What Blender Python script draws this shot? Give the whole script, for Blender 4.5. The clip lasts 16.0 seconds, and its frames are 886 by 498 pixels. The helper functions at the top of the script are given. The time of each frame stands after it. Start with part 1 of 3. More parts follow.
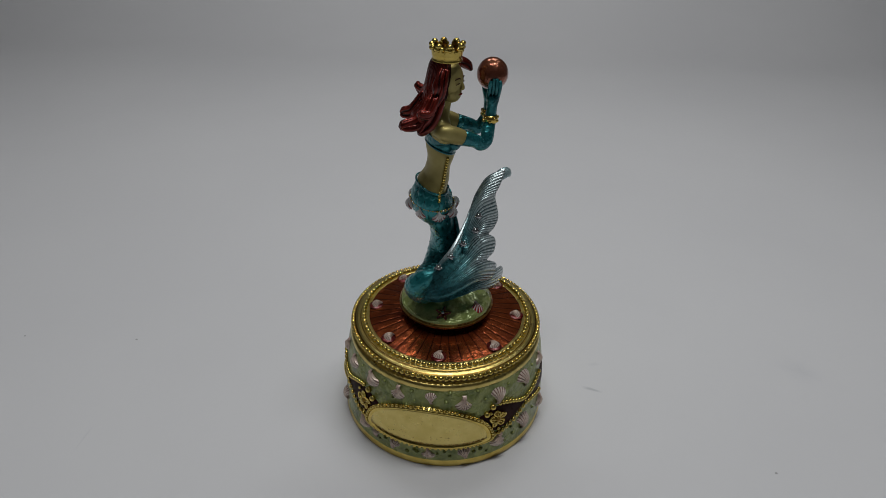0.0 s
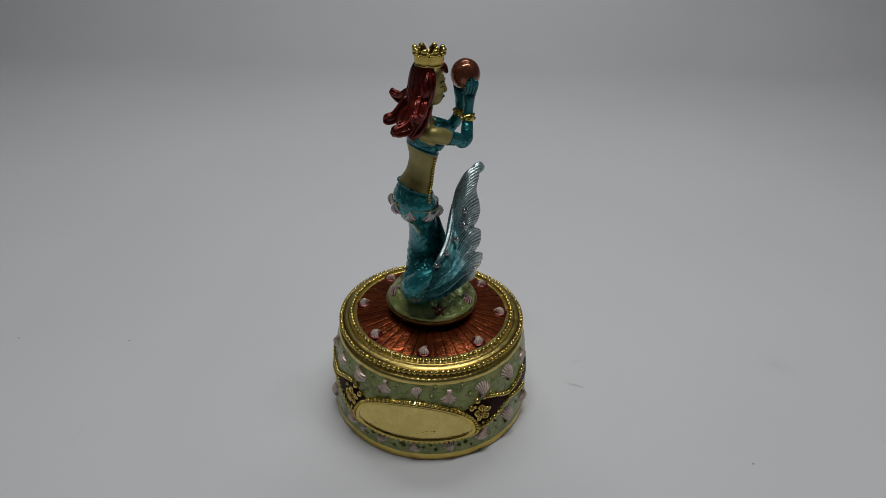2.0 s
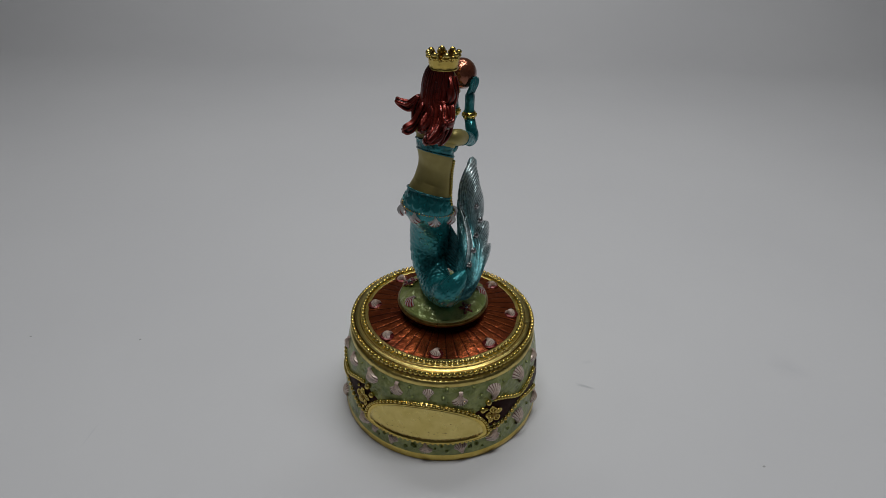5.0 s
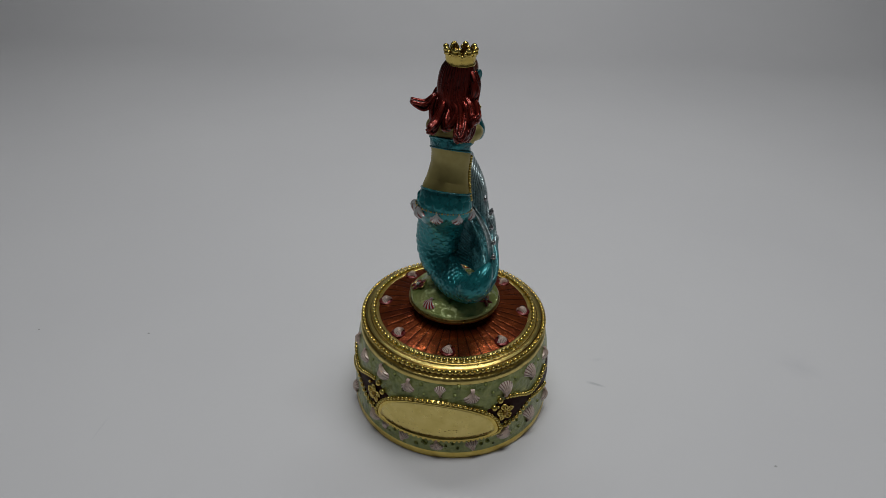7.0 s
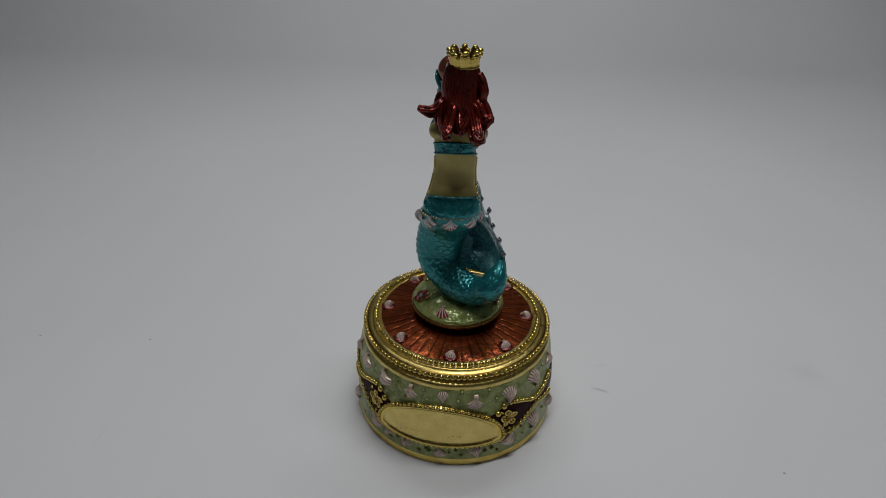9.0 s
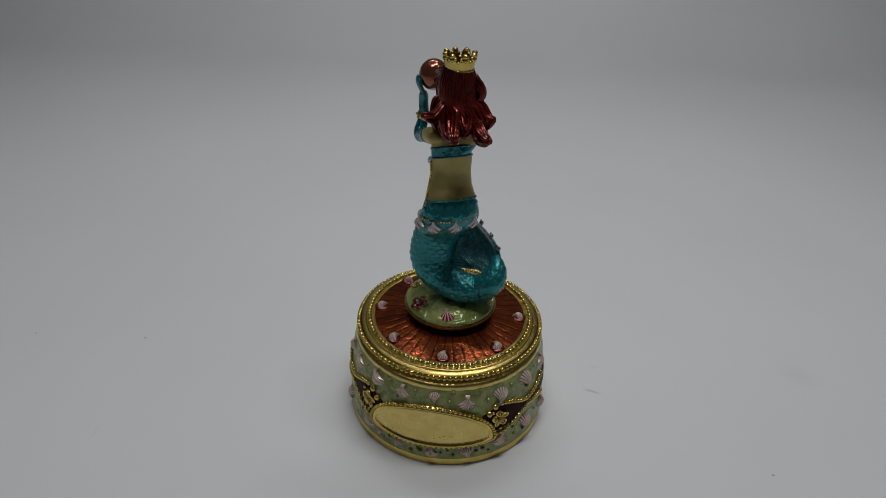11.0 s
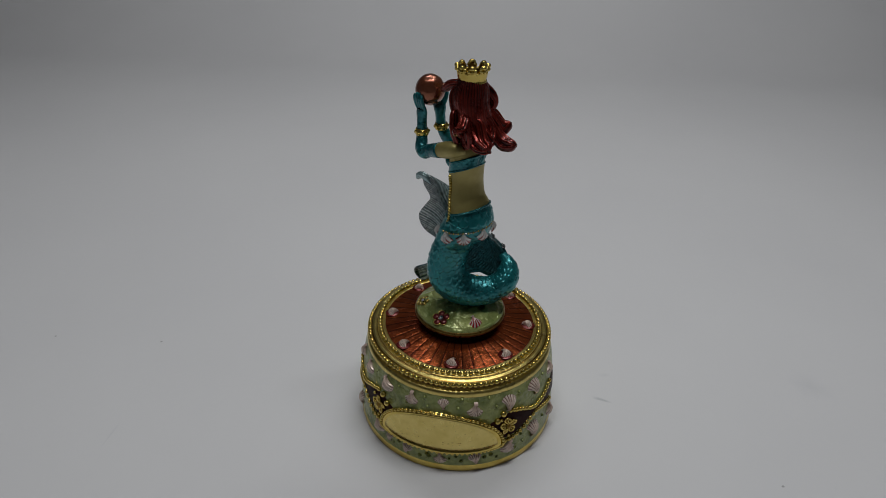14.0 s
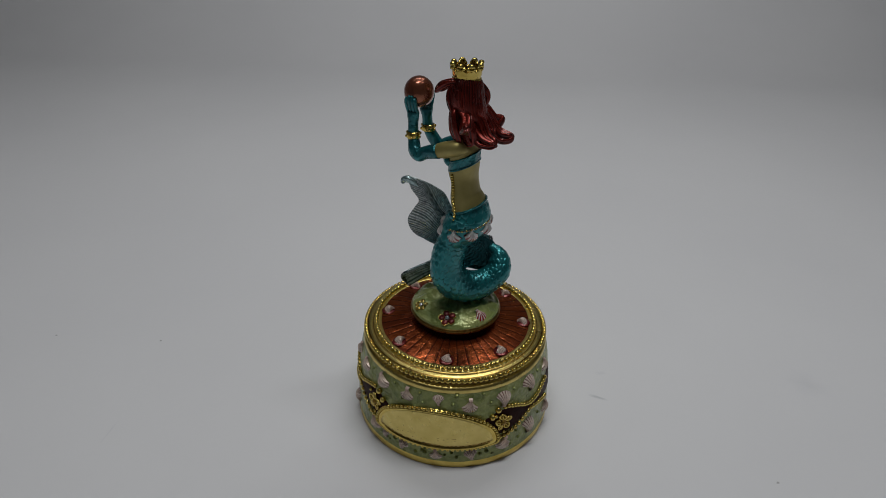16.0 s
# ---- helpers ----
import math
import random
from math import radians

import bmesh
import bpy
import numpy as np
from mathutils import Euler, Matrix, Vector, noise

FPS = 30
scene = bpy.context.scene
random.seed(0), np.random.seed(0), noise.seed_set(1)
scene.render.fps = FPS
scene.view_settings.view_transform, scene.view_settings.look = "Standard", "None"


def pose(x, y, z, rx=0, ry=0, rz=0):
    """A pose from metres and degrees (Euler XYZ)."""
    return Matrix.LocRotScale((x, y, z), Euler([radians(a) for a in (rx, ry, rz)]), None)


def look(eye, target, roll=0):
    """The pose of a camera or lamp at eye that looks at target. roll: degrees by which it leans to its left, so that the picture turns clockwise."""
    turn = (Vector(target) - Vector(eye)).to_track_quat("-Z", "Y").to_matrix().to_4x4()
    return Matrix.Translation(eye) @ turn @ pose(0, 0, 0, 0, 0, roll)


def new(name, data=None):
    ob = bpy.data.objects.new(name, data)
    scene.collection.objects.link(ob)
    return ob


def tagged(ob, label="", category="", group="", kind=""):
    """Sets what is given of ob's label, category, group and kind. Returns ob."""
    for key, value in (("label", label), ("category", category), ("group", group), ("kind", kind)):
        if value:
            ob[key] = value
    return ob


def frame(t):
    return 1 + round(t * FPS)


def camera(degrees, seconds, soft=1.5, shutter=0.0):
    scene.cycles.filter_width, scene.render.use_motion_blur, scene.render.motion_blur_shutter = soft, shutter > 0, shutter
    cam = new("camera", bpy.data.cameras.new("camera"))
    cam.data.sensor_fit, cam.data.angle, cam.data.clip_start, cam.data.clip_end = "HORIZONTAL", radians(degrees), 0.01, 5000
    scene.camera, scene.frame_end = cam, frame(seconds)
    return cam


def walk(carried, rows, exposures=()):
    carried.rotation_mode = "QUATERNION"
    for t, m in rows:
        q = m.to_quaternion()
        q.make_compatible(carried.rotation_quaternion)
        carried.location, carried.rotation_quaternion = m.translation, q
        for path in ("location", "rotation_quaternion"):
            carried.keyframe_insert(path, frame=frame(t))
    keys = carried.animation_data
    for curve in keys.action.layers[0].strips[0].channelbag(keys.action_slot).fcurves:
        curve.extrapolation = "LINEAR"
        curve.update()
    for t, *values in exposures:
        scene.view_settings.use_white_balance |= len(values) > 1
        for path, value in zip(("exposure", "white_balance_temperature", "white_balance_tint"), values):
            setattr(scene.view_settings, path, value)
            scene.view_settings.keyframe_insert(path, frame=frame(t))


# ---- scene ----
cam = camera(70.0, 16.0, 0.6)
PATH = [
    (0, -0.0000, -0.1544, 0.1457, 58.32, -1.26, 1.27),
    (0.5, 0.0014, -0.1571, 0.1434, 59.29, -0.85, 1.47),
    (1, 0.0020, -0.1573, 0.1438, 59.18, -0.76, 1.14),
    (1.5, 0.0029, -0.1583, 0.1476, 58.74, -1.11, 1.19),
    (2, 0.0029, -0.1606, 0.1459, 59.18, -1.21, 0.64),
    (2.5, 0.0017, -0.1611, 0.1462, 59.49, -1.23, 0.90),
    (3, 0.0024, -0.1601, 0.1462, 59.00, -1.10, 0.96),
    (3.5, 0.0014, -0.1575, 0.1457, 58.35, -1.39, 1.01),
    (4, 0.0010, -0.1581, 0.1440, 59.37, -1.81, 1.05),
    (4.2, 0.0008, -0.1590, 0.1449, 58.91, -1.29, 0.80),
    (6.3, -0.0010, -0.1596, 0.1488, 58.33, -1.24, 1.38),
    (6.5, -0.0017, -0.1591, 0.1488, 57.76, -1.16, 1.42),
    (7, -0.0029, -0.1579, 0.1480, 57.99, -1.54, 1.34),
    (7.5, -0.0027, -0.1573, 0.1486, 58.17, -1.43, 1.48),
    (8, -0.0035, -0.1567, 0.1476, 58.54, -0.96, 1.61),
    (8.5, -0.0022, -0.1562, 0.1475, 58.61, -1.07, 2.05),
    (9, -0.0026, -0.1573, 0.1462, 58.74, -1.26, 1.56),
    (11.5, -0.0004, -0.1586, 0.1481, 58.73, -1.84, 1.99),
    (12, -0.0002, -0.1602, 0.1490, 58.88, -1.49, 2.59),
    (12.5, -0.0007, -0.1605, 0.1475, 59.03, -1.40, 2.35),
    (13, 0.0009, -0.1603, 0.1497, 58.96, -1.28, 2.92),
    (13.5, 0.0017, -0.1604, 0.1506, 59.03, -1.53, 2.98),
    (14, 0.0008, -0.1595, 0.1491, 59.17, -1.26, 3.10),
    (14.5, 0.0033, -0.1594, 0.1483, 59.25, -0.98, 3.16),
    (15, 0.0030, -0.1601, 0.1481, 59.21, -1.21, 3.24),
    (15.5, 0.0023, -0.1602, 0.1493, 59.23, -1.30, 3.23),
    (16, 0.0035, -0.1618, 0.1480, 59.62, -0.98, 3.33),
]
FOOT = 0.0044
walk(cam, [(t, pose(x, y, z + FOOT, *turned)) for t, x, y, z, *turned in PATH],
     exposures=[(0, -0.02), (4, -0.02), (9, -0.05), (16, -0.07)])

# ---- light ----
scene.view_settings.exposure = 0.0
world = bpy.data.worlds.new("room")
scene.world = world
world.use_nodes = True
world.node_tree.nodes["Background"].inputs["Color"].default_value = (0.85, 0.95, 1.0, 1)
world.node_tree.nodes["Background"].inputs["Strength"].default_value = 0.06


def area_lamp(name, eye, target, sx, sy, watts, colour):
    lamp = bpy.data.lights.new(name, "AREA")
    lamp.shape, lamp.size, lamp.size_y, lamp.energy, lamp.color = "RECTANGLE", sx, sy, watts, colour
    ob = new(name, lamp)
    ob.matrix_world = look(eye, target)
    return ob


area_lamp("unseen_strip_light", (0.04, -0.05, 0.60), (0.03, -0.03, 0.0), 0.40, 0.05, 1.17, (0.99, 1.0, 0.99))
# second strip, out of view over the rear, added to brighten the backdrop
area_lamp("unseen_strip_light", (0.0, 0.25, 0.60), (0.0, 0.24, 0.0), 0.46, 0.05, 0.85, (0.99, 1.0, 0.99))

# ---- materials ----
MM = 0.001


def material(name, colour, rough=0.4, metal=0.0, second=None, spread=0.5, noise_scale=300.0, bump=0.0,
             bump_scale=900.0, coat=0.0, groove=None, edge=None, spec=0.5, relief=0.0003):
    """Paint or metal with cloudy variation, fine relief and a second colour in the grooves of the casting."""
    m = bpy.data.materials.new(name)
    m.use_nodes = True
    nt, b = m.node_tree, m.node_tree.nodes["Principled BSDF"]
    link = nt.links.new
    tex = nt.nodes.new("ShaderNodeTexCoord")
    n1 = nt.nodes.new("ShaderNodeTexNoise")
    n1.inputs["Scale"].default_value, n1.inputs["Detail"].default_value = noise_scale, 5.0
    link(tex.outputs["Object"], n1.inputs["Vector"])

    def mix(a, c, fac):
        x = nt.nodes.new("ShaderNodeMix")
        x.data_type = "RGBA"
        for sock, v in ((x.inputs[6], a), (x.inputs[7], c)):
            if isinstance(v, tuple):
                sock.default_value = (*v, 1)
            else:
                link(v, sock)
        link(fac, x.inputs[0])
        return x.outputs[2]

    def ramp(value, lo, hi, top=1.0):
        r = nt.nodes.new("ShaderNodeMapRange")
        r.inputs[1].default_value, r.inputs[2].default_value, r.inputs[4].default_value = lo, hi, top
        link(value, r.inputs[0])
        return r.outputs[0]

    second = second or tuple(c * 0.7 for c in colour)
    col = mix(colour, second, ramp(n1.outputs["Fac"], 0.5 - 0.25, 0.5 + 0.25, spread * 2))
    uv = nt.nodes.new("ShaderNodeSeparateXYZ")
    link(tex.outputs["UV"], uv.inputs[0])
    if edge:
        col = mix(col, edge[0], ramp(uv.outputs[0], edge[1], edge[2], edge[3]))
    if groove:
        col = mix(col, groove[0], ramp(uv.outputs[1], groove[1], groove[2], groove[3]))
    link(col, b.inputs["Base Color"])
    n2 = nt.nodes.new("ShaderNodeTexNoise")
    n2.inputs["Scale"].default_value, n2.inputs["Detail"].default_value = bump_scale, 4.0
    link(tex.outputs["Object"], n2.inputs["Vector"])
    rr = nt.nodes.new("ShaderNodeMapRange")
    link(n2.outputs["Fac"], rr.inputs[0])
    rr.inputs[1].default_value, rr.inputs[2].default_value = 0.2, 0.8
    rr.inputs[3].default_value, rr.inputs[4].default_value = rough * 0.75, min(1.0, rough * 1.3)
    link(rr.outputs[0], b.inputs["Roughness"])
    b.inputs["Metallic"].default_value = metal
    b.inputs["Specular IOR Level"].default_value = spec
    b.inputs["Coat Weight"].default_value, b.inputs["Coat Roughness"].default_value = coat, 0.12
    normal = None
    if bump:
        bp = nt.nodes.new("ShaderNodeBump")
        bp.inputs["Strength"].default_value, bp.inputs["Distance"].default_value = bump, relief
        link(n2.outputs["Fac"], bp.inputs["Height"])
        normal = bp.outputs[0]
    if normal:
        link(normal, b.inputs["Normal"])
        if coat:
            link(normal, b.inputs["Coat Normal"])
    return m


GOLD = material("polished_gold_plate", (0.76, 0.59, 0.17), 0.18, 1.0, (0.54, 0.39, 0.09), 0.5, 300, 0.35, 500)
LID_GOLD = material("brushed_gold_ring", (0.72, 0.58, 0.20), 0.30, 1.0, (0.52, 0.40, 0.12), 0.5, 260, 0.5, 260, relief=0.0006)
PLAQUE = material("satin_gold_plaque", (0.74, 0.60, 0.22), 0.30, 1.0, (0.62, 0.49, 0.15), 0.5, 330, 0.12, 500)
DARK_GOLD = material("dark_gold", (0.42, 0.27, 0.07), 0.30, 1.0, (0.16, 0.08, 0.02), 0.5, 400, 0.2, 900)
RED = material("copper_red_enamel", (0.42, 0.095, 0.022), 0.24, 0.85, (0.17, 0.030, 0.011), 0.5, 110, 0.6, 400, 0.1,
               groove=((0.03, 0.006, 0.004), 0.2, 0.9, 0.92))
GREEN = material("pale_green_enamel", (0.36, 0.39, 0.13), 0.30, 0.3, (0.13, 0.17, 0.045), 0.5, 330, 1.0, 240, 0.25, relief=0.0016)
MOSS = material("mossy_green_enamel", (0.44, 0.47, 0.17), 0.24, 0.2, (0.17, 0.24, 0.06), 0.5, 150, 1.0, 190, 0.2, relief=0.0018)
BROWN = material("dark_brown_enamel", (0.022, 0.007, 0.006), 0.45, 0.0, (0.040, 0.010, 0.008), 0.5, 300, 0.2, 700, 0.0, spec=0.06)
SHELL = material("pink_white_shell_paint", (0.80, 0.70, 0.60), 0.28, 0.2, (0.56, 0.38, 0.33), 0.5, 420, 0.6, 700, 0.3,
                 groove=((0.17, 0.045, 0.045), 0.3, 0.75, 0.95))
SHELL_RED = material("red_striped_shell_paint", (0.80, 0.80, 0.79), 0.25, 0.3, (0.50, 0.50, 0.50), 0.5, 500, 0.2, 900, 0.3,
                     groove=((0.26, 0.015, 0.015), 0.25, 0.5, 0.95))
SHELL_CRIMSON = material("crimson_shell_with_white_ribs", (0.82, 0.78, 0.75), 0.26, 0.15, (0.60, 0.44, 0.42), 0.5, 400, 0.2, 900, 0.3,
                         groove=((0.32, 0.018, 0.018), 0.02, 0.3, 1.0))
STAR = material("crimson_starfish_enamel", (0.20, 0.018, 0.015), 0.28, 0.5, (0.10, 0.01, 0.01), 0.5, 400, 0.2, 900, 0.4)
SKIN = material("pale_gold_lacquer", (0.47, 0.40, 0.15), 0.5, 0.6, (0.32, 0.26, 0.08), 0.5, 170, 0.25, 420, 0.12)
TEAL = material("teal_pearl_enamel", (0.022, 0.25, 0.27), 0.28, 0.6, (0.007, 0.085, 0.105), 0.5, 300, 1.0, 230, 0.3, relief=0.0017)
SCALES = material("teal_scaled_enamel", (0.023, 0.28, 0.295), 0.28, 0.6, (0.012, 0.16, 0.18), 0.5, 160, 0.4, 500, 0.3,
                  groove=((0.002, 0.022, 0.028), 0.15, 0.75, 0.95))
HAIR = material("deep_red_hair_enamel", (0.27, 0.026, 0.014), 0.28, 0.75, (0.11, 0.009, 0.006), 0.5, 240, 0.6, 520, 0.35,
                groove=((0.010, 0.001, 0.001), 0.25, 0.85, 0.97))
COPPER = material("copper_ball_enamel", (0.36, 0.12, 0.055), 0.18, 0.75, (0.17, 0.045, 0.03), 0.5, 230, 0.7, 170, 0.6, relief=0.0014)
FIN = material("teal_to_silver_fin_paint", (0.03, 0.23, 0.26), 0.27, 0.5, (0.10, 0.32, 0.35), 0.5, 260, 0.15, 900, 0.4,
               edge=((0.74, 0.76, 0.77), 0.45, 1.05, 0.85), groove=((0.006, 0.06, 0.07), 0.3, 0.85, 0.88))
GEM = material("clear_cut_crystal", (0.62, 0.62, 0.64), 0.07, 0.9, (0.12, 0.12, 0.13), 0.5, 1600)
CLOTH = material("white_sweep_paper", (0.78, 0.78, 0.80), 0.62, 0.0, (0.72, 0.72, 0.745), 0.4, 7, 0.05, 500)
WALL = material("dim_grey_wall_paint", (0.55, 0.55, 0.56), 0.9, 0.0, (0.50, 0.50, 0.51), 0.3, 3, 0.1, 200)
SMUDGE = material("grey_scuff", (0.52, 0.54, 0.56), 0.6, 0.0, (0.66, 0.66, 0.685), 0.5, 300, edge=((0.755, 0.755, 0.778), 0.3, 0.95, 1.0))
FAINT = material("faint_grey_stain", (0.70, 0.705, 0.73), 0.6, 0.0, (0.735, 0.735, 0.76), 0.5, 200, edge=((0.755, 0.755, 0.778), 0.1, 0.9, 1.0))
SPECK = material("grey_dust", (0.40, 0.40, 0.41), 0.8, 0.0, (0.48, 0.48, 0.49), 0.5, 600)


# ---- mesh tools ----
def catmull(rows, steps):
    """A smooth run through the rows of numbers."""
    p = np.array(rows, float)
    p = np.vstack([2 * p[0] - p[1], p, 2 * p[-1] - p[-2]])
    out = []
    for i in range(1, len(p) - 2):
        for k in range(steps):
            t = k / steps
            a, b, c, d = p[i - 1], p[i], p[i + 1], p[i + 2]
            out.append(0.5 * (2 * b + (c - a) * t + (2 * a - 5 * b + 4 * c - d) * t * t + (3 * b - a - 3 * c + d) * t ** 3))
    out.append(p[-2])
    return np.array(out)


def scale_relief(p, q):
    """Height of overlapping fish scales, by rows along and scales around."""
    k = math.floor(p)
    a = (q + 0.5 * (k % 2)) % 1.0 - 0.5
    if p - k < 0.3 + 0.7 * math.sqrt(max(0.0, 1 - 4 * a * a)):
        return (p - k + 0.7) / 1.7
    return (p - k - 0.3) / 1.7


class Shape:
    """Collects the faces of one mesh, in millimetres."""

    def __init__(self):
        self.v, self.f, self.m, self.uv = [], [], [], []

    def grid(self, pts, mat, closed=False, uv=None, caps=False):
        rows, cols = len(pts), len(pts[0])
        o = len(self.v)
        for i in range(rows):
            for j in range(cols):
                self.v.append(tuple(pts[i][j]))
                self.uv.append((0.0, 0.0) if uv is None else tuple(uv[i][j]))
        for i in range(rows - 1):
            for j in range(cols if closed else cols - 1):
                k = (j + 1) % cols
                self.f.append((o + i * cols + j, o + i * cols + k, o + (i + 1) * cols + k, o + (i + 1) * cols + j))
                self.m.append(mat(i / (rows - 1), pts[i][j]) if callable(mat) else mat)
        if caps:
            for i, flip in ((0, True), (rows - 1, False)):
                loop = [o + i * cols + j for j in range(cols)]
                self.f.append(tuple(reversed(loop)) if flip else tuple(loop))
                self.m.append(self.m[-1] if i else self.m[len(self.m) - (rows - 1) * cols])

    def tube(self, rows, mat, steps=6, sides=20, side=(0, 1, 0), ridges=0, depth=0.0, twist=0.0, scales=None):
        """A swept oval: rows of x, y, z, half depth, half width."""
        p = catmull(rows, steps)
        c = p[:, :3]
        tan = np.gradient(c, axis=0)
        tan /= np.linalg.norm(tan, axis=1)[:, None]
        s = np.array(side, float)
        along = np.concatenate([[0], np.cumsum(np.linalg.norm(np.diff(c, axis=0), axis=1))])
        pts, uv = [], []
        for i in range(len(p)):
            s = s - tan[i] * (s @ tan[i])
            s /= np.linalg.norm(s)
            n = np.cross(s, tan[i])
            u = i / (len(p) - 1)
            ring, ruv = [], []
            for k in range(sides):
                a = 2 * math.pi * k / sides
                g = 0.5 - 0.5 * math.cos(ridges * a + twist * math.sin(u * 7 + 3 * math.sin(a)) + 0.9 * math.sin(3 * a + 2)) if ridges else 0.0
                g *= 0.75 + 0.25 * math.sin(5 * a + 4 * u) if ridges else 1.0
                q = 1 - depth * g
                if scales and u > 0.2 and c[i][2] + 0.32 * p[i, 3] * math.cos(a) < scales[3] + 1.0:
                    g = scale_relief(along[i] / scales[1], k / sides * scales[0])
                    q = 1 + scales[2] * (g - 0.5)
                    # mask for a darker teal just under each scale's free edge
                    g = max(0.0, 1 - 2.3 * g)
                ring.append(c[i] + q * (p[i, 3] * math.cos(a) * n + p[i, 4] * math.sin(a) * s))
                ruv.append((u, g))
            pts.append(ring)
            uv.append(ruv)
        self.grid(pts, mat, True, uv, True)

    def ball(self, c, r, mat, n=10, squash=(1, 1, 1)):
        pts = []
        for i in range(n + 1):
            t = math.pi * min(max(i / n, 0.02), 0.98)
            pts.append([(c[0] + r * squash[0] * math.sin(t) * math.cos(2 * math.pi * j / (2 * n)),
                         c[1] + r * squash[1] * math.sin(t) * math.sin(2 * math.pi * j / (2 * n)),
                         c[2] - r * squash[2] * math.cos(t)) for j in range(2 * n)])
        self.grid(pts, mat, True, None, True)

    def lathe(self, profile, mat, sides=128, c=(0, 0), uvf=None):
        pts = [[(c[0] + r * math.cos(2 * math.pi * j / sides), c[1] + r * math.sin(2 * math.pi * j / sides), z)
                for j in range(sides)] for r, z in profile]
        uv = [[uvf(r, 2 * math.pi * j / sides) for j in range(sides)] for r, z in profile] if uvf else None
        self.grid(pts, mat, True, uv)

    def mesh(self, name, mats, smooth=True):
        me = bpy.data.meshes.new(name)
        me.from_pydata([(x * MM, y * MM, z * MM) for x, y, z in self.v], [], self.f)
        for m in mats:
            me.materials.append(m)
        me.polygons.foreach_set("material_index", self.m)
        me.polygons.foreach_set("use_smooth", [smooth] * len(self.f))
        layer = me.uv_layers.new(name="paint")
        loops = np.zeros(len(me.loops), int)
        me.loops.foreach_get("vertex_index", loops)
        layer.data.foreach_set("uv", np.array(self.uv, float)[loops].ravel())
        bm = bmesh.new()
        bm.from_mesh(me)
        bmesh.ops.recalc_face_normals(bm, faces=bm.faces)
        bm.to_mesh(me)
        bm.free()
        me.update()
        return me


def part(name, me, parent, label="", m=None):
    ob = new(name, me)
    ob.parent = parent
    if m is not None:
        ob.matrix_basis = m
    return tagged(ob, label) if label else ob


# ---- the paper sweep and the unseen slabs around it ----
def sweep():
    s = Shape()
    prof = [(-0.9, 0.0)] + [(-0.9 + 0.05 * i, 0.0) for i in range(1, 25)]
    y0, r = 0.41, 0.15
    prof = [p for p in prof if p[0] < y0]
    prof += [(y0 + r * math.sin(a), r - r * math.cos(a)) for a in [math.pi / 2 * k / 16 for k in range(17)]]
    prof = prof[:-4]
    xs = [-0.8 + 0.08 * k for k in range(21)]
    s.grid([[(1000 * x, 1000 * y, 1000 * z) for x in xs] for y, z in prof], 0)
    ob = new("backdrop", s.mesh("backdrop", [CLOTH]))
    mod = ob.modifiers.new("thickness", "SOLIDIFY")
    mod.thickness, mod.offset = 0.0006, 0.0
    return tagged(ob, "seamless white paper sweep curving up behind the music box", "backdrop", kind="structure")


sweep_ob = sweep()


def slab(name, x0, x1, y0, y1, z0, z1, mat, label):
    s = Shape()
    s.grid([[(1000 * x, 1000 * y, 1000 * z) for x, y in ((x0, y0), (x1, y0), (x1, y1), (x0, y1))] for z in (z0, z1)], 0, True, None, True)
    return tagged(new(name, s.mesh(name, [mat], False)), label, "wall", kind="structure")


# out-of-view slabs, added to close the space and set the bounced light
for name, box in (("wall_west", (-1.12, -1.1, -1.1, 1.1)), ("wall_east", (1.1, 1.12, -1.1, 1.1)), ("wall_north", (-1.12, 1.12, 1.102, 1.12)), ("wall_south", (-1.12, 1.12, -1.12, -1.102))):
    slab(name, *box, -0.75, 0.95, WALL, "plain pale grey wall of the room")
slab("ceiling", -1.12, 1.12, -1.12, 1.12, 0.952, 0.97, WALL, "unseen pale grey ceiling, added to close the space and bounce light")
slab("floor", -1.12, 1.12, -1.12, 1.12, -0.77, -0.752, WALL, "unseen pale grey floor, added to close the space")
slab("table_top", -0.82, 0.82, -0.92, 0.70, -0.03, -0.0006, WALL, "plain grey table under the white paper")

# ---- the music box ----
music_box = tagged(new("music_box"), "round enamelled mermaid music box with gold beading and shells", "music box")
music_box.location = (0, 0, FOOT)


def body_radius(z):
    zs, rs = (-3.25, -1.3, 3, 8, 13, 18, 22, 25), (31.7, 31.3, 31.3, 31.0, 30.6, 30.0, 29.2, 28.4)
    return float(np.interp(z, zs, rs))


def build_body():
    s = Shape()
    s.lathe([(0.5, -3.6), (31.0, -4.1), (31.4, -4.0), (31.6, -3.6), (31.55, -2.6), (31.5, -1.9), (31.35, -1.6)], 0)
    s.lathe(catmull([(31.4, -1.7), (31.3, 3), (31.0, 8), (30.6, 13), (30.0, 18), (29.2, 22), (28.3, 24.4)], 5), 1)
    return part("body", s.mesh("body", [GOLD, GREEN]), music_box, "tapered drum in pale green enamel with gold foot rim")


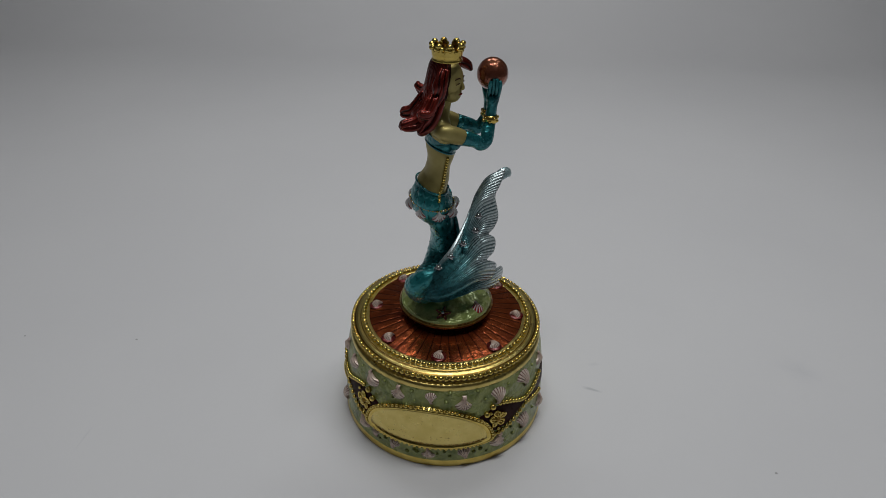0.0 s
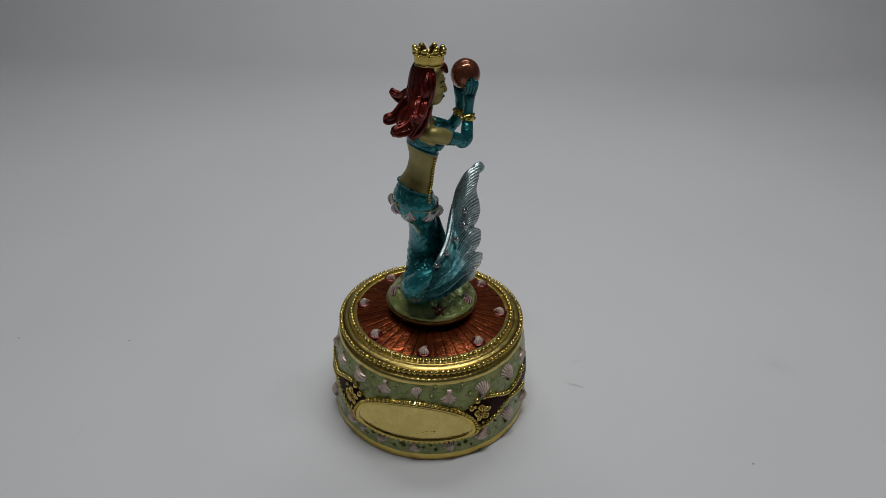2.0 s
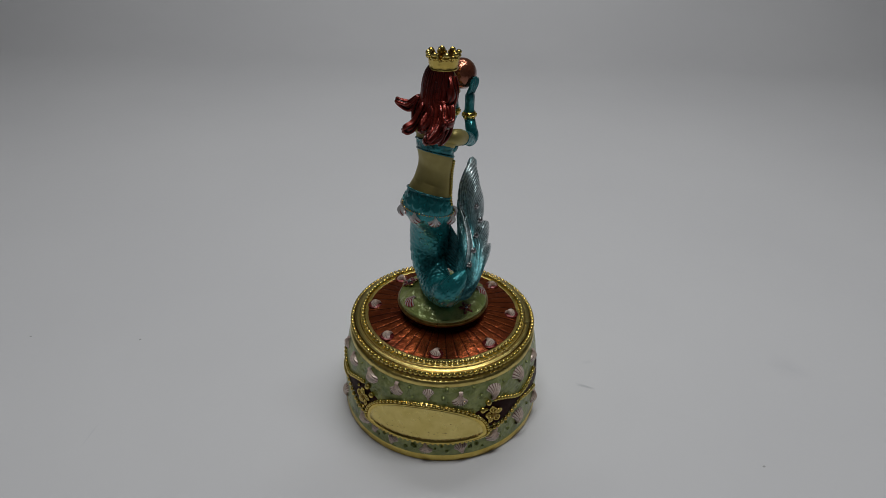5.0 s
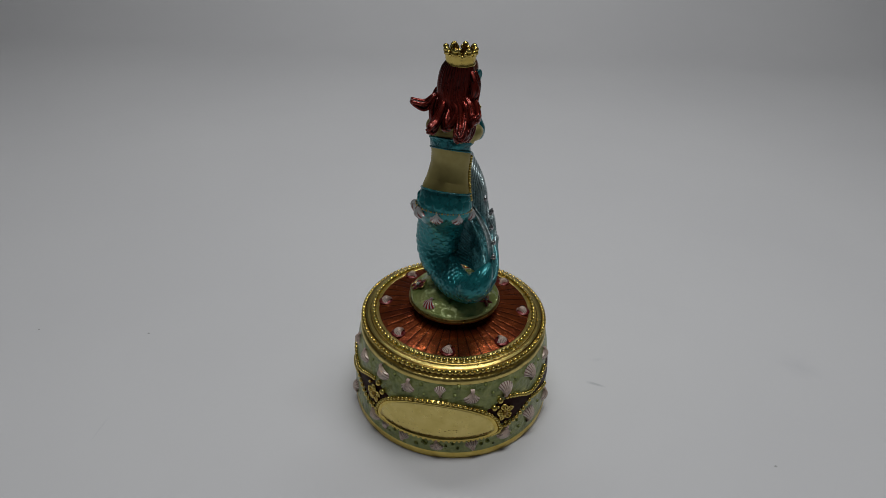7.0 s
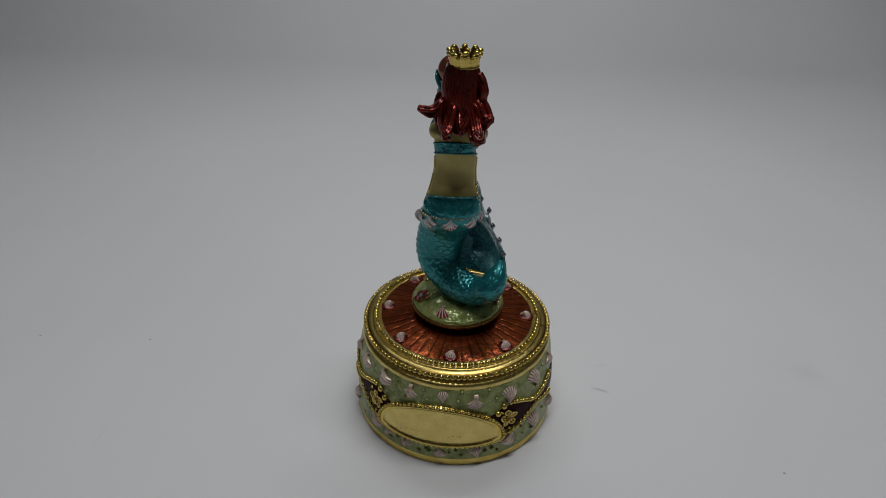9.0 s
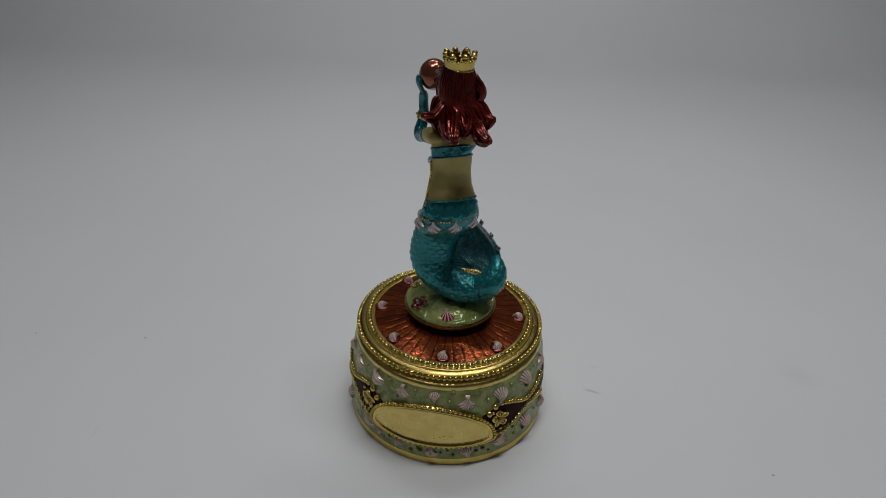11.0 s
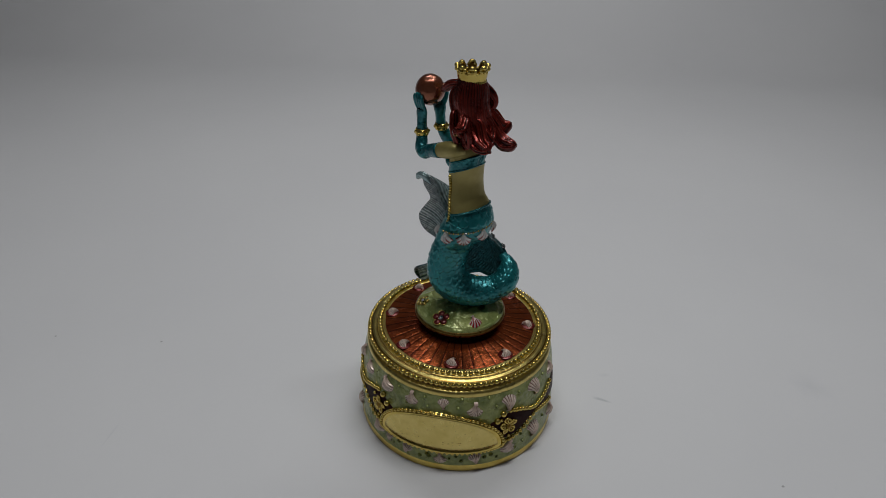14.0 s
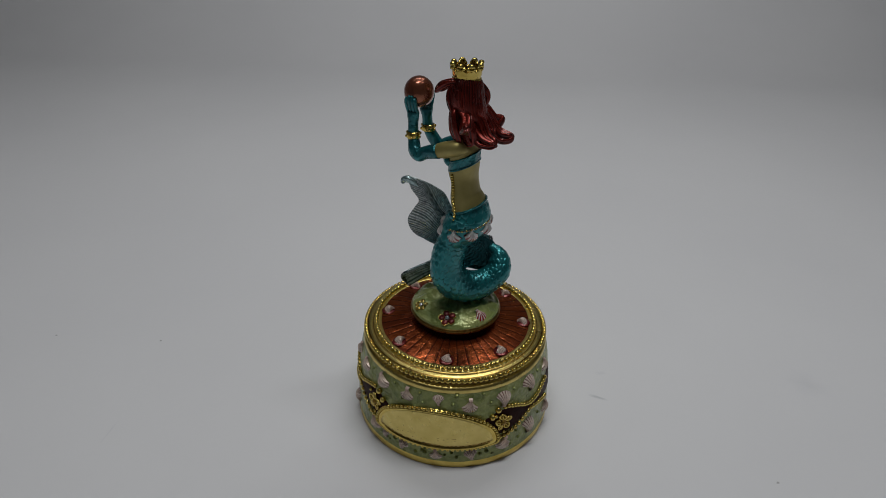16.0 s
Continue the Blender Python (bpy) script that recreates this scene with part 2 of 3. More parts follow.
def build_lid():
    s = Shape()
    prof = [(28.3, 22.2), (28.75, 22.5), (28.95, 23.2), (28.85, 24.1), (28.5, 24.6), (28.0, 24.8), (27.4, 24.9), (27.4, 25.4), (27.9, 25.6), (28.1, 26.4),
            (28.0, 26.9), (27.6, 27.35), (27.2, 27.5), (26.8, 27.7), (26.4, 27.8), (26.1, 27.7), (25.9, 27.55), (25.7, 27.75), (25.4, 27.85), (25.3, 27.7), (25.1, 28.0), (24.6, 28.25), (24.0, 28.3), (23.5, 28.5), (23.1, 28.3)]
    # darker gold in the grooves beside the bead rows
    s.lathe(prof, lambda u, p: 1 if 24.85 <= p[2] < 26.3 or p[2] in (27.55, 27.35) else 0)
    return part("lid", s.mesh("lid", [LID_GOLD, DARK_GOLD]), music_box, "polished gold lid ring")


body = build_body()
lid = build_lid()


def build_disc():
    s = Shape()
    prof = [(23.2, 28.3), (22, 28.5), (20, 28.8), (17, 29.2), (14, 29.6), (11, 29.9), (8, 30.0)]
    n = 44

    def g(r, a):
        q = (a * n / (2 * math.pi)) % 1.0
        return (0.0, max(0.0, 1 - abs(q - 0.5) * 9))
    sides = 352
    pts, uv = [], []
    for r, z in prof:
        row, ru = [], []
        for j in range(sides):
            a = 2 * math.pi * j / sides
            d = g(r, a)[1] * (0.07 if r < 22.5 else 0)
            row.append((r * math.cos(a), r * math.sin(a), z - d))
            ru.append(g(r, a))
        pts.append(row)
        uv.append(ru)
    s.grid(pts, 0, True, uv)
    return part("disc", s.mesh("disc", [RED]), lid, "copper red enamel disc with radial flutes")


build_disc()


def bead_mesh(r, mat=GOLD):
    s = Shape()
    s.ball((0, 0, 0), r, 0, 5)
    return s.mesh("bead", [mat])


BEAD, SMALL_BEAD, BIG_BEAD, STUD = bead_mesh(0.74), bead_mesh(0.7), bead_mesh(0.98), bead_mesh(0.6, GREEN)
for radius, z, count in ((24.75, 28.45, 98), (28.05, 26.75, 114)):
    for k in range(count):
        a = 2 * math.pi * k / count
        part("bead", BEAD, lid, m=pose(radius * MM * math.cos(a), radius * MM * math.sin(a), z * MM))


def scallop(mat, ribs=6):
    """A fan shell, 1 unit (mm) half width, lying in the xy plane with its hinge towards -y, domed to +z."""
    s = Shape()
    pts, uv = [], []
    n = ribs * 6
    for i in range(6):
        t = i / 5
        row, ru = [], []
        for j in range(n + 1):
            q = j / n
            a = math.radians(90 + (0.5 - q) * 180 * (0.45 + 0.55 * t))
            g = 0.5 - 0.5 * math.cos(2 * math.pi * ribs * q)
            rim = 1.0 - 0.07 * g
            x, y = t * rim * math.cos(a), -0.75 + 1.25 * t * rim * (0.35 + 0.65 * math.sin(a)) + 0.35 * t
            z = 0.56 * math.sin(math.pi * min(1.0, 0.12 + 0.88 * t)) ** 0.6 * (1 - abs(2 * q - 1) ** 6) - 0.24 * (1 - g) * t - 0.05
            row.append((x, y, z if t < 1 else -0.1))
            ru.append((t, (1 - g) ** 2 * (0.25 + 0.75 * t)))
        pts.append(row)
        uv.append(ru)
    s.grid(pts, 0, False, uv)
    s.grid([[(-0.2, -0.88, -0.1), (0.2, -0.88, -0.1)], [(-0.2, -0.78, 0.2), (0.2, -0.78, 0.2)], [(-0.22, -0.6, 0.28), (0.22, -0.6, 0.28)]], 0)
    return s.mesh("shell", [mat])


SCALLOP = scallop(SHELL, 8)
SCALLOP_RED = scallop(SHELL_CRIMSON)


def on_body(az, z, size, spin=0.0, out=0.0):
    """A pose on the drum's side: local z points outward, local y up."""
    a = math.radians(az)
    r = (body_radius(z) + out) * MM
    slope = math.atan2(body_radius(z - 1) - body_radius(z + 1), 2)
    m = Matrix.Translation((r * math.cos(a), r * math.sin(a), z * MM)) @ Matrix.Rotation(a + math.pi / 2, 4, "Z")
    return m @ Matrix.Rotation(math.pi / 2 - slope, 4, "X") @ Matrix.Rotation(radians(spin), 4, "Z") @ Matrix.Scale(size, 4)


def seat_mesh():
    s = Shape()
    s.ball((0, 0.1, -0.3), 2.15, 0, 10, (1, 1, 0.2))
    return s.mesh("shell_seat", [STAR])


SEAT = seat_mesh()
# shells that ring the disc, each in a dark enamel seat
for k in range(8):
    a = math.radians(-94.0 + 45 * k)
    m = Matrix.Translation((21.2 * MM * math.cos(a), 21.2 * MM * math.sin(a), 29.0 * MM)) @ Matrix.Rotation(a + math.pi / 2, 4, "Z")
    tilt = Matrix.Rotation(math.pi + radians((k * 53) % 40 - 20), 4, "Z")
    part("shell", SCALLOP, lid, m=m @ tilt @ Matrix.Diagonal((1.95, 2.05, 2.5, 1)))
    part("shell_seat", SEAT, lid, m=m @ tilt @ Matrix.Diagonal((1.0, 1.05, 1.0, 1)))

# shells on the drum: degrees round it, height, size, turn
UPPER = ((-168, 19.5, 2.6, 170), (-151, 19.6, 2.8, 200), (-132.5, 20.0, 3.1, 205), (-115, 20.0, 2.8, 178), (-96.5, 20.8, 2.2, 8), (-79, 18.9, 3.0, 176), (-59, 19.3, 3.2, -12), (-40, 19.9, 3.3, 12), (-20, 19.5, 2.6, 170))
LOWER = ((-163, 2.4, 2.8, 10), (-137, 2.8, 3.0, 195), (-128, 1.8, 1.9, 10), (-116, 1.2, 2.3, -14), (-97, 0.8, 2.7, 182), (-78, 1.2, 2.6, 14), (-59, 2.8, 3.3, 170), (-41, 4.6, 3.4, -8), (-20, 3.0, 2.8, 170))
for row in (UPPER, LOWER):
    for az, z, size, spin in row:
        part("shell", SCALLOP, body, m=on_body(az, z, size, spin, -0.1) @ Matrix.Diagonal((0.95, 1.06, 1.1, 1)))


def ribbon_edges(d):
    """Lower and upper edge of the brown swag, by degrees from the plaque's middle."""
    ds = (28, 33, 36, 41, 48, 54, 59, 66, 76, 88)
    return (float(np.interp(d, ds, (12.0, 8.0, 5.8, 6.0, 7.4, 9.4, 10.8, 10.0, 8.6, 7.0))),
            float(np.interp(d, ds, (13.5, 15.2, 16.3, 16.4, 15.2, 13.6, 12.8, 13.4, 15.3, 17.0))))


def wrap(az, z, out):
    r = body_radius(z) + out
    return (r * math.cos(math.radians(az)), r * math.sin(math.radians(az)), z)


PLAQUE_AZ, HALF_AZ = -98.5, 35.0


def plaque_edge(a, k, out):
    """A point of the plaque's outline, high above and shallow below, shrunk by k towards its middle."""
    up = math.sin(a)
    z = 5.6 + (11.8 * up if up > 0 else -1.7 * (-up) ** 0.6)
    return wrap(PLAQUE_AZ + HALF_AZ * k * math.cos(a), 9.0 + (z - 9.0) * k, out)


for sign in (1, -1):
    s = Shape()
    rows = []
    for k in range(25):
        d = 28 + 60 * k / 24
        lo, hi = ribbon_edges(d)
        rows.append([wrap(PLAQUE_AZ + sign * d, lo + (hi - lo) * q / 6, 0.25 if 0 < q < 6 else -0.2) for q in range(7)])
    s.grid(rows, 0)
    rib = part("ribbon_panel", s.mesh("ribbon_panel", [BROWN]), music_box, "dark brown enamel swag edged with gold beads")
    for edge in (0, 1):
        for k in range(17):
            d = (37 + 40 * k / 16) if edge == 0 else (40 + 37 * k / 16)
            x, y, z = wrap(PLAQUE_AZ + sign * d, ribbon_edges(d)[edge], 0.3)
            part("bead", SMALL_BEAD, rib, m=pose(x * MM, y * MM, z * MM))
    for d, z in ((32.0, 14.2), (35.5, 16.2)):
        x, y, z = wrap(PLAQUE_AZ + sign * d, z, 0.5)
        part("bead", BIG_BEAD, rib, m=pose(x * MM, y * MM, z * MM))
    s = Shape()
    for k in range(5):
        a = 2 * math.pi * k / 5 + 0.4
        px, py = (1.75 + 0.25 * math.sin(3 * k)) * math.cos(a), 1.8 * math.sin(a)
        s.tube([(px + (0.8 + 0.2 * math.cos(2 * t + k)) * math.cos(t), py + 0.8 * math.sin(t), 0.25 + 0.2 * math.sin(t + 2 * k), 0.3, 0.34) for t in [2 * math.pi * i / 10 for i in range(11)]], 0, 2, 8, (0, 0, 1))
        s.ball((px, py, 0.1), 0.75, 1, 5, (1, 1, 0.4))
        s.tube([(px * 0.6, py * 0.6, 0.45, 0.2, 0.2), (px * 1.3, py * 1.3, 0.5, 0.16, 0.16)], 0, 3, 6, (0, 0, 1))
        if k % 2:
            s.ball((3.5 * math.cos(a + 0.6), 3.5 * math.sin(a + 0.6), 0.2), 0.5, 0, 5)
    s.ball((0, 0, 0.5), 0.75, 1, 6, (1, 1, 0.7))
    flower = part("flower", s.mesh("flower", [GOLD, DARK_GOLD]), music_box, "small gold flower boss", on_body(PLAQUE_AZ + sign * 38.5, 11.4, 1.05, 0, 0.3))


def plate_edge(a, k, out):
    """The flat plate inside the plaque, which ends above a bevelled lip."""
    up = math.sin(a)
    z = 5.6 + (11.8 * up if up > 0 else 0.55 * up) + 1.1 * (1 - abs(up)) * 0.3
    return wrap(PLAQUE_AZ + HALF_AZ * k * math.cos(a), 10.0 + (z - 10.0) * k, out)


def build_plaque():
    s = Shape()
    angles = [2 * math.pi * j / 96 for j in range(96)]
    rings = [[plate_edge(a, 0.94 * (i + 1) / 9, 0.95) for a in angles] for i in range(9)]
    rings.append([plate_edge(a, 0.95, 0.2) for a in angles])
    s.grid(rings, 0, True)
    s.f.append(tuple(range(96)))
    s.m.append(0)
    ob = part("plaque", s.mesh("plaque", [PLAQUE]), music_box, "blank oval polished gold plaque")
    s = Shape()
    s.grid([[plaque_edge(a, k, o) for a in angles] for k, o in ((0.74, 0.3), (0.88, 0.75), (0.95, 1.1), (0.975, 1.0), (1.0, 0.5), (1.05, -0.2))], 0, True)
    for j in range(76):
        s.ball(plaque_edge(2 * math.pi * (j + 0.5 * math.sin(4 * math.pi * j / 76)) / 76, 1.02, 0.6), 0.6, 0, 5)
    part("beading", s.mesh("beading", [GOLD, DARK_GOLD]), ob)
    rng = random.Random(9)
    s = Shape()
    for j in range(34):
        a = rng.uniform(0, 2 * math.pi) if j % 3 else rng.uniform(3.4, 5.9)
        s.ball(plate_edge(a, rng.uniform(0.35, 0.9), 0.95), rng.uniform(0.07, 0.2), 0, 4, (1.6, 0.4, 0.6))
    # dark jagged line of specks along the plate's lower edge
    for j in range(60):
        s.ball(plate_edge(rng.uniform(3.5, 5.9), rng.uniform(0.915, 0.95), 0.95), rng.uniform(0.12, 0.3), 0, 4, (1.3, 0.5, 0.8))
    part("scuff", s.mesh("scuff", [DARK_GOLD]), ob, "worn brown specks in the plating, with a dark line along its lower edge")


build_plaque()


def build_studs():
    rng = random.Random(4)
    for z0, azs in ((22.2, (-123, -106, -88, -70)), (19.4, (-104, -90, -68)), (1.9, (-122, -106, -89, -69, -50)), (0.0, (-110, -87, -66)), (21.0, (-142, -50, -30)), (5.0, (-146, -49, -30)),
                    (17.6, (-118, -78, -110)), (0.5, (-124, -104, -93, -72, -54))):
        for az in azs:
            x, y, z = wrap(az + rng.uniform(-2, 2), z0 + rng.uniform(-0.5, 0.5), 0.05)
            part("stud", STUD, body, m=pose(x * MM, y * MM, z * MM) @ Matrix.Scale(rng.uniform(0.7, 1.25), 4))


build_studs()

# ---- the turning mound and the figurine ----
def build_mound():
    s = Shape()
    s.lathe([(9.0, 29.0), (9.0, 31.6), (12.6, 31.8), (13.7, 32.1), (14.0, 32.8), (13.9, 33.3), (13.5, 33.6)], 1, 96)
    prof = catmull([(13.5, 33.6), (13.3, 34.2), (12.4, 35.0), (10.5, 35.9), (7, 36.8), (3, 37.2), (0.2, 37.3)], 4)
    pts = []
    for r, z in prof:
        row = []
        for j in range(96):
            a = 2 * math.pi * j / 96
            k = (0.8 * noise.noise((r * math.cos(a) * 0.3, r * math.sin(a) * 0.3, 3.0)) + 0.27 * math.sin(11 * a + 0.45 * r + 6 * noise.noise((r * math.cos(a) * 0.2, r * math.sin(a) * 0.2, 7.0)))) * (1 if r < 13 else 0)
            row.append((r * math.cos(a), r * math.sin(a), z + k))
        pts.append(row)
    s.grid(pts, 0, True)
    return part("mound", s.mesh("mound", [MOSS, DARK_GOLD]), music_box, "turning green enamel mound with a gold rim")


mound = build_mound()


def mound_pose(az, r, size, spin=0.0, lift=0.0):
    a = math.radians(az)
    z = float(np.interp(r, (7, 10.5, 12.4, 13.3), (36.8, 35.9, 35.0, 34.2))) + lift
    m = Matrix.Translation((r * MM * math.cos(a), r * MM * math.sin(a), z * MM)) @ Matrix.Rotation(a + math.pi / 2, 4, "Z")
    return m @ Matrix.Rotation(math.radians(24), 4, "X") @ Matrix.Rotation(radians(spin), 4, "Z") @ Matrix.Scale(size, 4)


def starfish():
    s = Shape()
    for k in range(5):
        a = 2 * math.pi * k / 5
        c, d = math.cos(a), math.sin(a)
        s.tube([(0, 0, 0.25, 0.45, 0.6), (c * 1.1, d * 1.1, 0.25, 0.4, 0.62), (c * 2.3, d * 2.3, 0.05, 0.12, 0.2)], 0, 4, 10, (-d, c, 0))
        s.tube([(c * 0.4, d * 0.4, 0.62, 0.08, 0.08), (c * 1.2, d * 1.2, 0.6, 0.08, 0.1), (c * 2.2, d * 2.2, 0.12, 0.06, 0.06)], 1, 3, 6, (-d, c, 0))
    s.ball((0, 0, 0.55), 0.55, 2, 6, (1, 1, 0.8))
    return s.mesh("starfish", [STAR, GOLD, GEM])


STARFISH = starfish()


def blossom(petal):
    s = Shape()
    for k in range(5):
        a = 2 * math.pi * k / 5
        x, y = 1.45 * math.cos(a), 1.45 * math.sin(a)
        s.ball((x, y, 0.15), 0.95, 0, 7, (1, 1, 0.5))
        s.tube([(x + 0.95 * math.cos(t), y + 0.95 * math.sin(t), 0.3, 0.14, 0.14) for t in [a - 2 + 4 * i / 8 for i in range(9)]], 1, 2, 6, (0, 0, 1))
    s.ball((0, 0, 0.5), 0.7, 2, 5, (1, 1, 0.7))
    return s.mesh("blossom", [petal, GOLD, GEM])


part("starfish", STARFISH, mound, "crimson starfish with a crystal centre", mound_pose(-94, 11.0, 1.0, 10))
part("blossom", blossom(STAR), mound, "crimson blossom with a crystal centre", mound_pose(117, 11.0, 1.1, 40))
part("blossom", blossom(GOLD), mound, "gold blossom with a crystal centre", mound_pose(62, 11.2, 0.9, 70))
part("shell", SCALLOP_RED, mound, "red and white scallop shell", mound_pose(169, 11.3, 2.35, 185, 0.25))
part("shell", SCALLOP_RED, mound, "red and white scallop shell", mound_pose(-40, 11.5, 2.35, 150, 0.25))

SK, TE, SC, HA, GO, CO, FI, GE, SH, BR, DG = range(11)
FIGURE_MATS = [SKIN, TEAL, SCALES, HAIR, GOLD, COPPER, FIN, GEM, SHELL_RED, BROWN, DARK_GOLD]


def build_figurine():
    s = Shape()

    # trunk and coiled tail
    def trunk(u, p):
        z = p[2]
        if u > 0.2 and z < 70.2 - 0.32 * (p[0] + 4.0):
            return SC
        if abs(z - 83.2 + 0.4 * (p[0] + 2.7)) < 1.35:
            return TE
        return SK
    trunk_rows = [(-1.4, 0.9, 94.5, 1.5, 1.5), (-1.9, 1.1, 91.5, 1.6, 1.7), (-2.5, 1.5, 89.4, 2.3, 5.2), (-2.7, 1.6, 87.0, 3.0, 6.4), (-2.6, 2.3, 84.0, 3.7, 5.5),
                  (-2.2, 2.0, 80.6, 3.8, 5.4), (-2.7, 2.1, 77.0, 3.1, 5.3), (-3.3, 2.4, 73.0, 3.5, 5.9), (-4.5, 2.5, 70.0, 4.1, 6.8), (-4.6, 2.7, 66.5, 5.6, 7.7),
                  (-3.2, 4.2, 63.0, 5.1, 7.0), (-1.5, 4.5, 59.5, 3.9, 6.9), (-0.2, 5.5, 55.5, 4.0, 6.6), (0.1, 6.0, 50.4, 3.9, 6.5), (-0.9, 5.4, 46.3, 3.9, 5.6),
                  (-2.7, 2.1, 42.7, 4.4, 4.9), (-5.4, -1.9, 41.2, 4.9, 4.5), (-7.8, -5.8, 41.7, 4.4, 4.0), (-9.8, -8.6, 44.2, 4.1, 3.7),
                  (-9.3, -10.3, 47.0, 3.1, 3.3), (-8.0, -11.1, 49.0, 2.3, 2.2), (-5.5, -11.3, 50.6, 0.6, 1.1)]
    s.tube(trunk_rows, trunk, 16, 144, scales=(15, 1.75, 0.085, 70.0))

    # rolled edges of the painted bands
    for ex, ey, rx, ry, level, tilt in ((-4.4, 2.5, 4.2, 6.85, 70.25, 0.32), (-2.6, 2.3, 3.65, 5.5, 84.5, 0.4), (-2.4, 2.1, 3.75, 5.5, 81.8, 0.4)):
        ring = [(ex + rx * math.cos(a), ey + ry * math.sin(a)) for a in [2 * math.pi * k / 32 for k in range(33)]]
        s.tube([(x, y, level - tilt * (x - (-4.0 if level < 75 else -2.7)), 0.3, 0.3) for x, y in ring], TE, 2, 8, (0, 0, 1))

    # breast, seams of beads, straps
    for y in (-0.7, 4.3):
        s.ball((0.4, y, 83.4), 2.4, TE, 10, (0.95, 1.0, 0.95))
    for sign in (-1, 1):
        for k in range(17):
            z = 80.0 - 0.72 * k
            cx, cy, b = (np.interp(z, (66.5, 70, 73, 77, 80.6), v) for v in ((-4.6, -4.5, -3.3, -2.7, -2.2), (2.7, 2.5, 2.4, 2.1, 2.0), (7.7, 6.8, 5.9, 5.3, 5.4)))
            s.ball((cx + 0.9, cy + sign * b * 1.0, z), 0.48, GO, 5)
        s.tube([(-5.0, 2 + sign * 2.2, 83.4, 0.2, 0.35), (-5.2, 2 + sign * 2.3, 86.5, 0.2, 0.35), (-4.2, 2 + sign * 2.4, 89.0, 0.2, 0.35)], GO, 4, 8)
    for k in range(64):
        a = 2 * math.pi * k / 64
        s.ball((-4.2 + 5.95 * math.cos(a), 3.0 + 7.95 * math.sin(a), 65.6 - 0.5 * math.cos(a)), 0.32, GO if k % 2 == 0 else GE, 4)
    for k in range(8):
        a = 2 * math.pi * k / 8 + 0.05
        fan(s, (-4.0 + 6.1 * math.cos(a), 3.3 + 7.8 * math.sin(a), 64.0 - 0.5 * math.cos(a)), a, 2.3)

    # head, face and neck, turned a little to her right
    first = len(s.v)
    s.ball((-1.3, 1.2, 99.2), 1.0, SK, 14, (3.5, 3.3, 4.6))
    s.ball((-0.6, 1.2, 96.2), 1.0, SK, 12, (2.5, 2.3, 2.8))
    s.tube([(1.75, 1.2, 99.6, 0.25, 0.25), (2.3, 1.2, 98.2, 0.42, 0.42), (2.45, 1.2, 97.5, 0.4, 0.5), (2.0, 1.2, 97.0, 0.2, 0.5)], SK, 4, 10)
    for side in (-1, 1):
        y = 1.2 + 1.35 * side
        s.tube([(2.0, y - 0.85 * side, 99.7, 0.1, 0.12), (1.95, y, 100.15, 0.16, 0.16), (1.35, y + 0.95 * side, 99.8, 0.1, 0.1)], BR, 3, 6)
        s.ball((1.5, y, 98.75), 0.6, SK, 8, (0.6, 1.2, 0.7))
        s.tube([(1.85, y - 0.7 * side, 98.7, 0.08, 0.1), (2.0, y, 98.85, 0.12, 0.16), (1.55, y + 0.8 * side, 98.6, 0.08, 0.1)], BR, 3, 6)
    s.tube([(1.75, 0.35, 95.8, 0.12, 0.12), (2.0, 1.2, 95.95, 0.26, 0.28), (1.75, 2.05, 95.8, 0.12, 0.12)], HA, 3, 8)

    ca, sa = math.cos(radians(-38)), math.sin(radians(-38))
    s.v[first:] = [(-0.9 + (x + 1.6) * ca - (y - 1.2) * sa, 0.8 + (x + 1.6) * sa + (y - 1.2) * ca, z + 0.3) for x, y, z in s.v[first:]]

    # hair: a skull cap, dark brown in the gaps, under strands that gather into flipped clumps
    s.ball((-2.1, 1.3, 100.0), 1.0, BR, 16, (3.8, 4.1, 4.7))
    s.tube([(-2.4, 1.3, 101.0, 3.2, 3.7), (-3.0, 1.3, 97.5, 2.9, 4.1), (-4.4, 1.2, 94.5, 2.4, 4.0), (-5.4, 1.0, 92.0, 1.4, 3.4)], BR, 6, 48, (0, 1, 0))
    clumps = (
        (28, 62, 4, 1.3, (-0.2, 5.5, 96.0), (-0.9, 6.4, 92.8), (-2.2, 6.4, 90.2)),
        (70, 98, 4, 1.3, (-3.4, 5.4, 95.2), (-4.6, 5.8, 91.8), (-5.6, 5.4, 89.8)),
        (62, 90, 4, 0.9, (-4.0, 6.0, 95.8), (-5.2, 8.2, 93.8), (-6.4, 10.4, 94.6)),
        (95, 150, 6, 1.7, (-5.8, 3.8, 94.2), (-8.4, 4.4, 90.4), (-10.9, 4.7, 89.9)),
        (150, 187, 4, 1.5, (-6.5, 1.0, 94.0), (-8.0, 0.8, 91.4), (-9.2, 0.9, 90.4)),
        (187, 220, 5, 1.7, (-6.5, -2.0, 94.0), (-9.2, -2.8, 89.9), (-12.2, -3.4, 89.4)),
        (220, 244, 4, 1.3, (-5.7, -3.8, 95.4), (-7.2, -5.1, 92.6), (-8.6, -5.9, 92.9)),
        (244, 259, 3, 1.1, (-4.4, -3.6, 94.6), (-6.4, -4.4, 90.6), (-8.2, -4.2, 88.2)),
    )
    rng = random.Random(21)
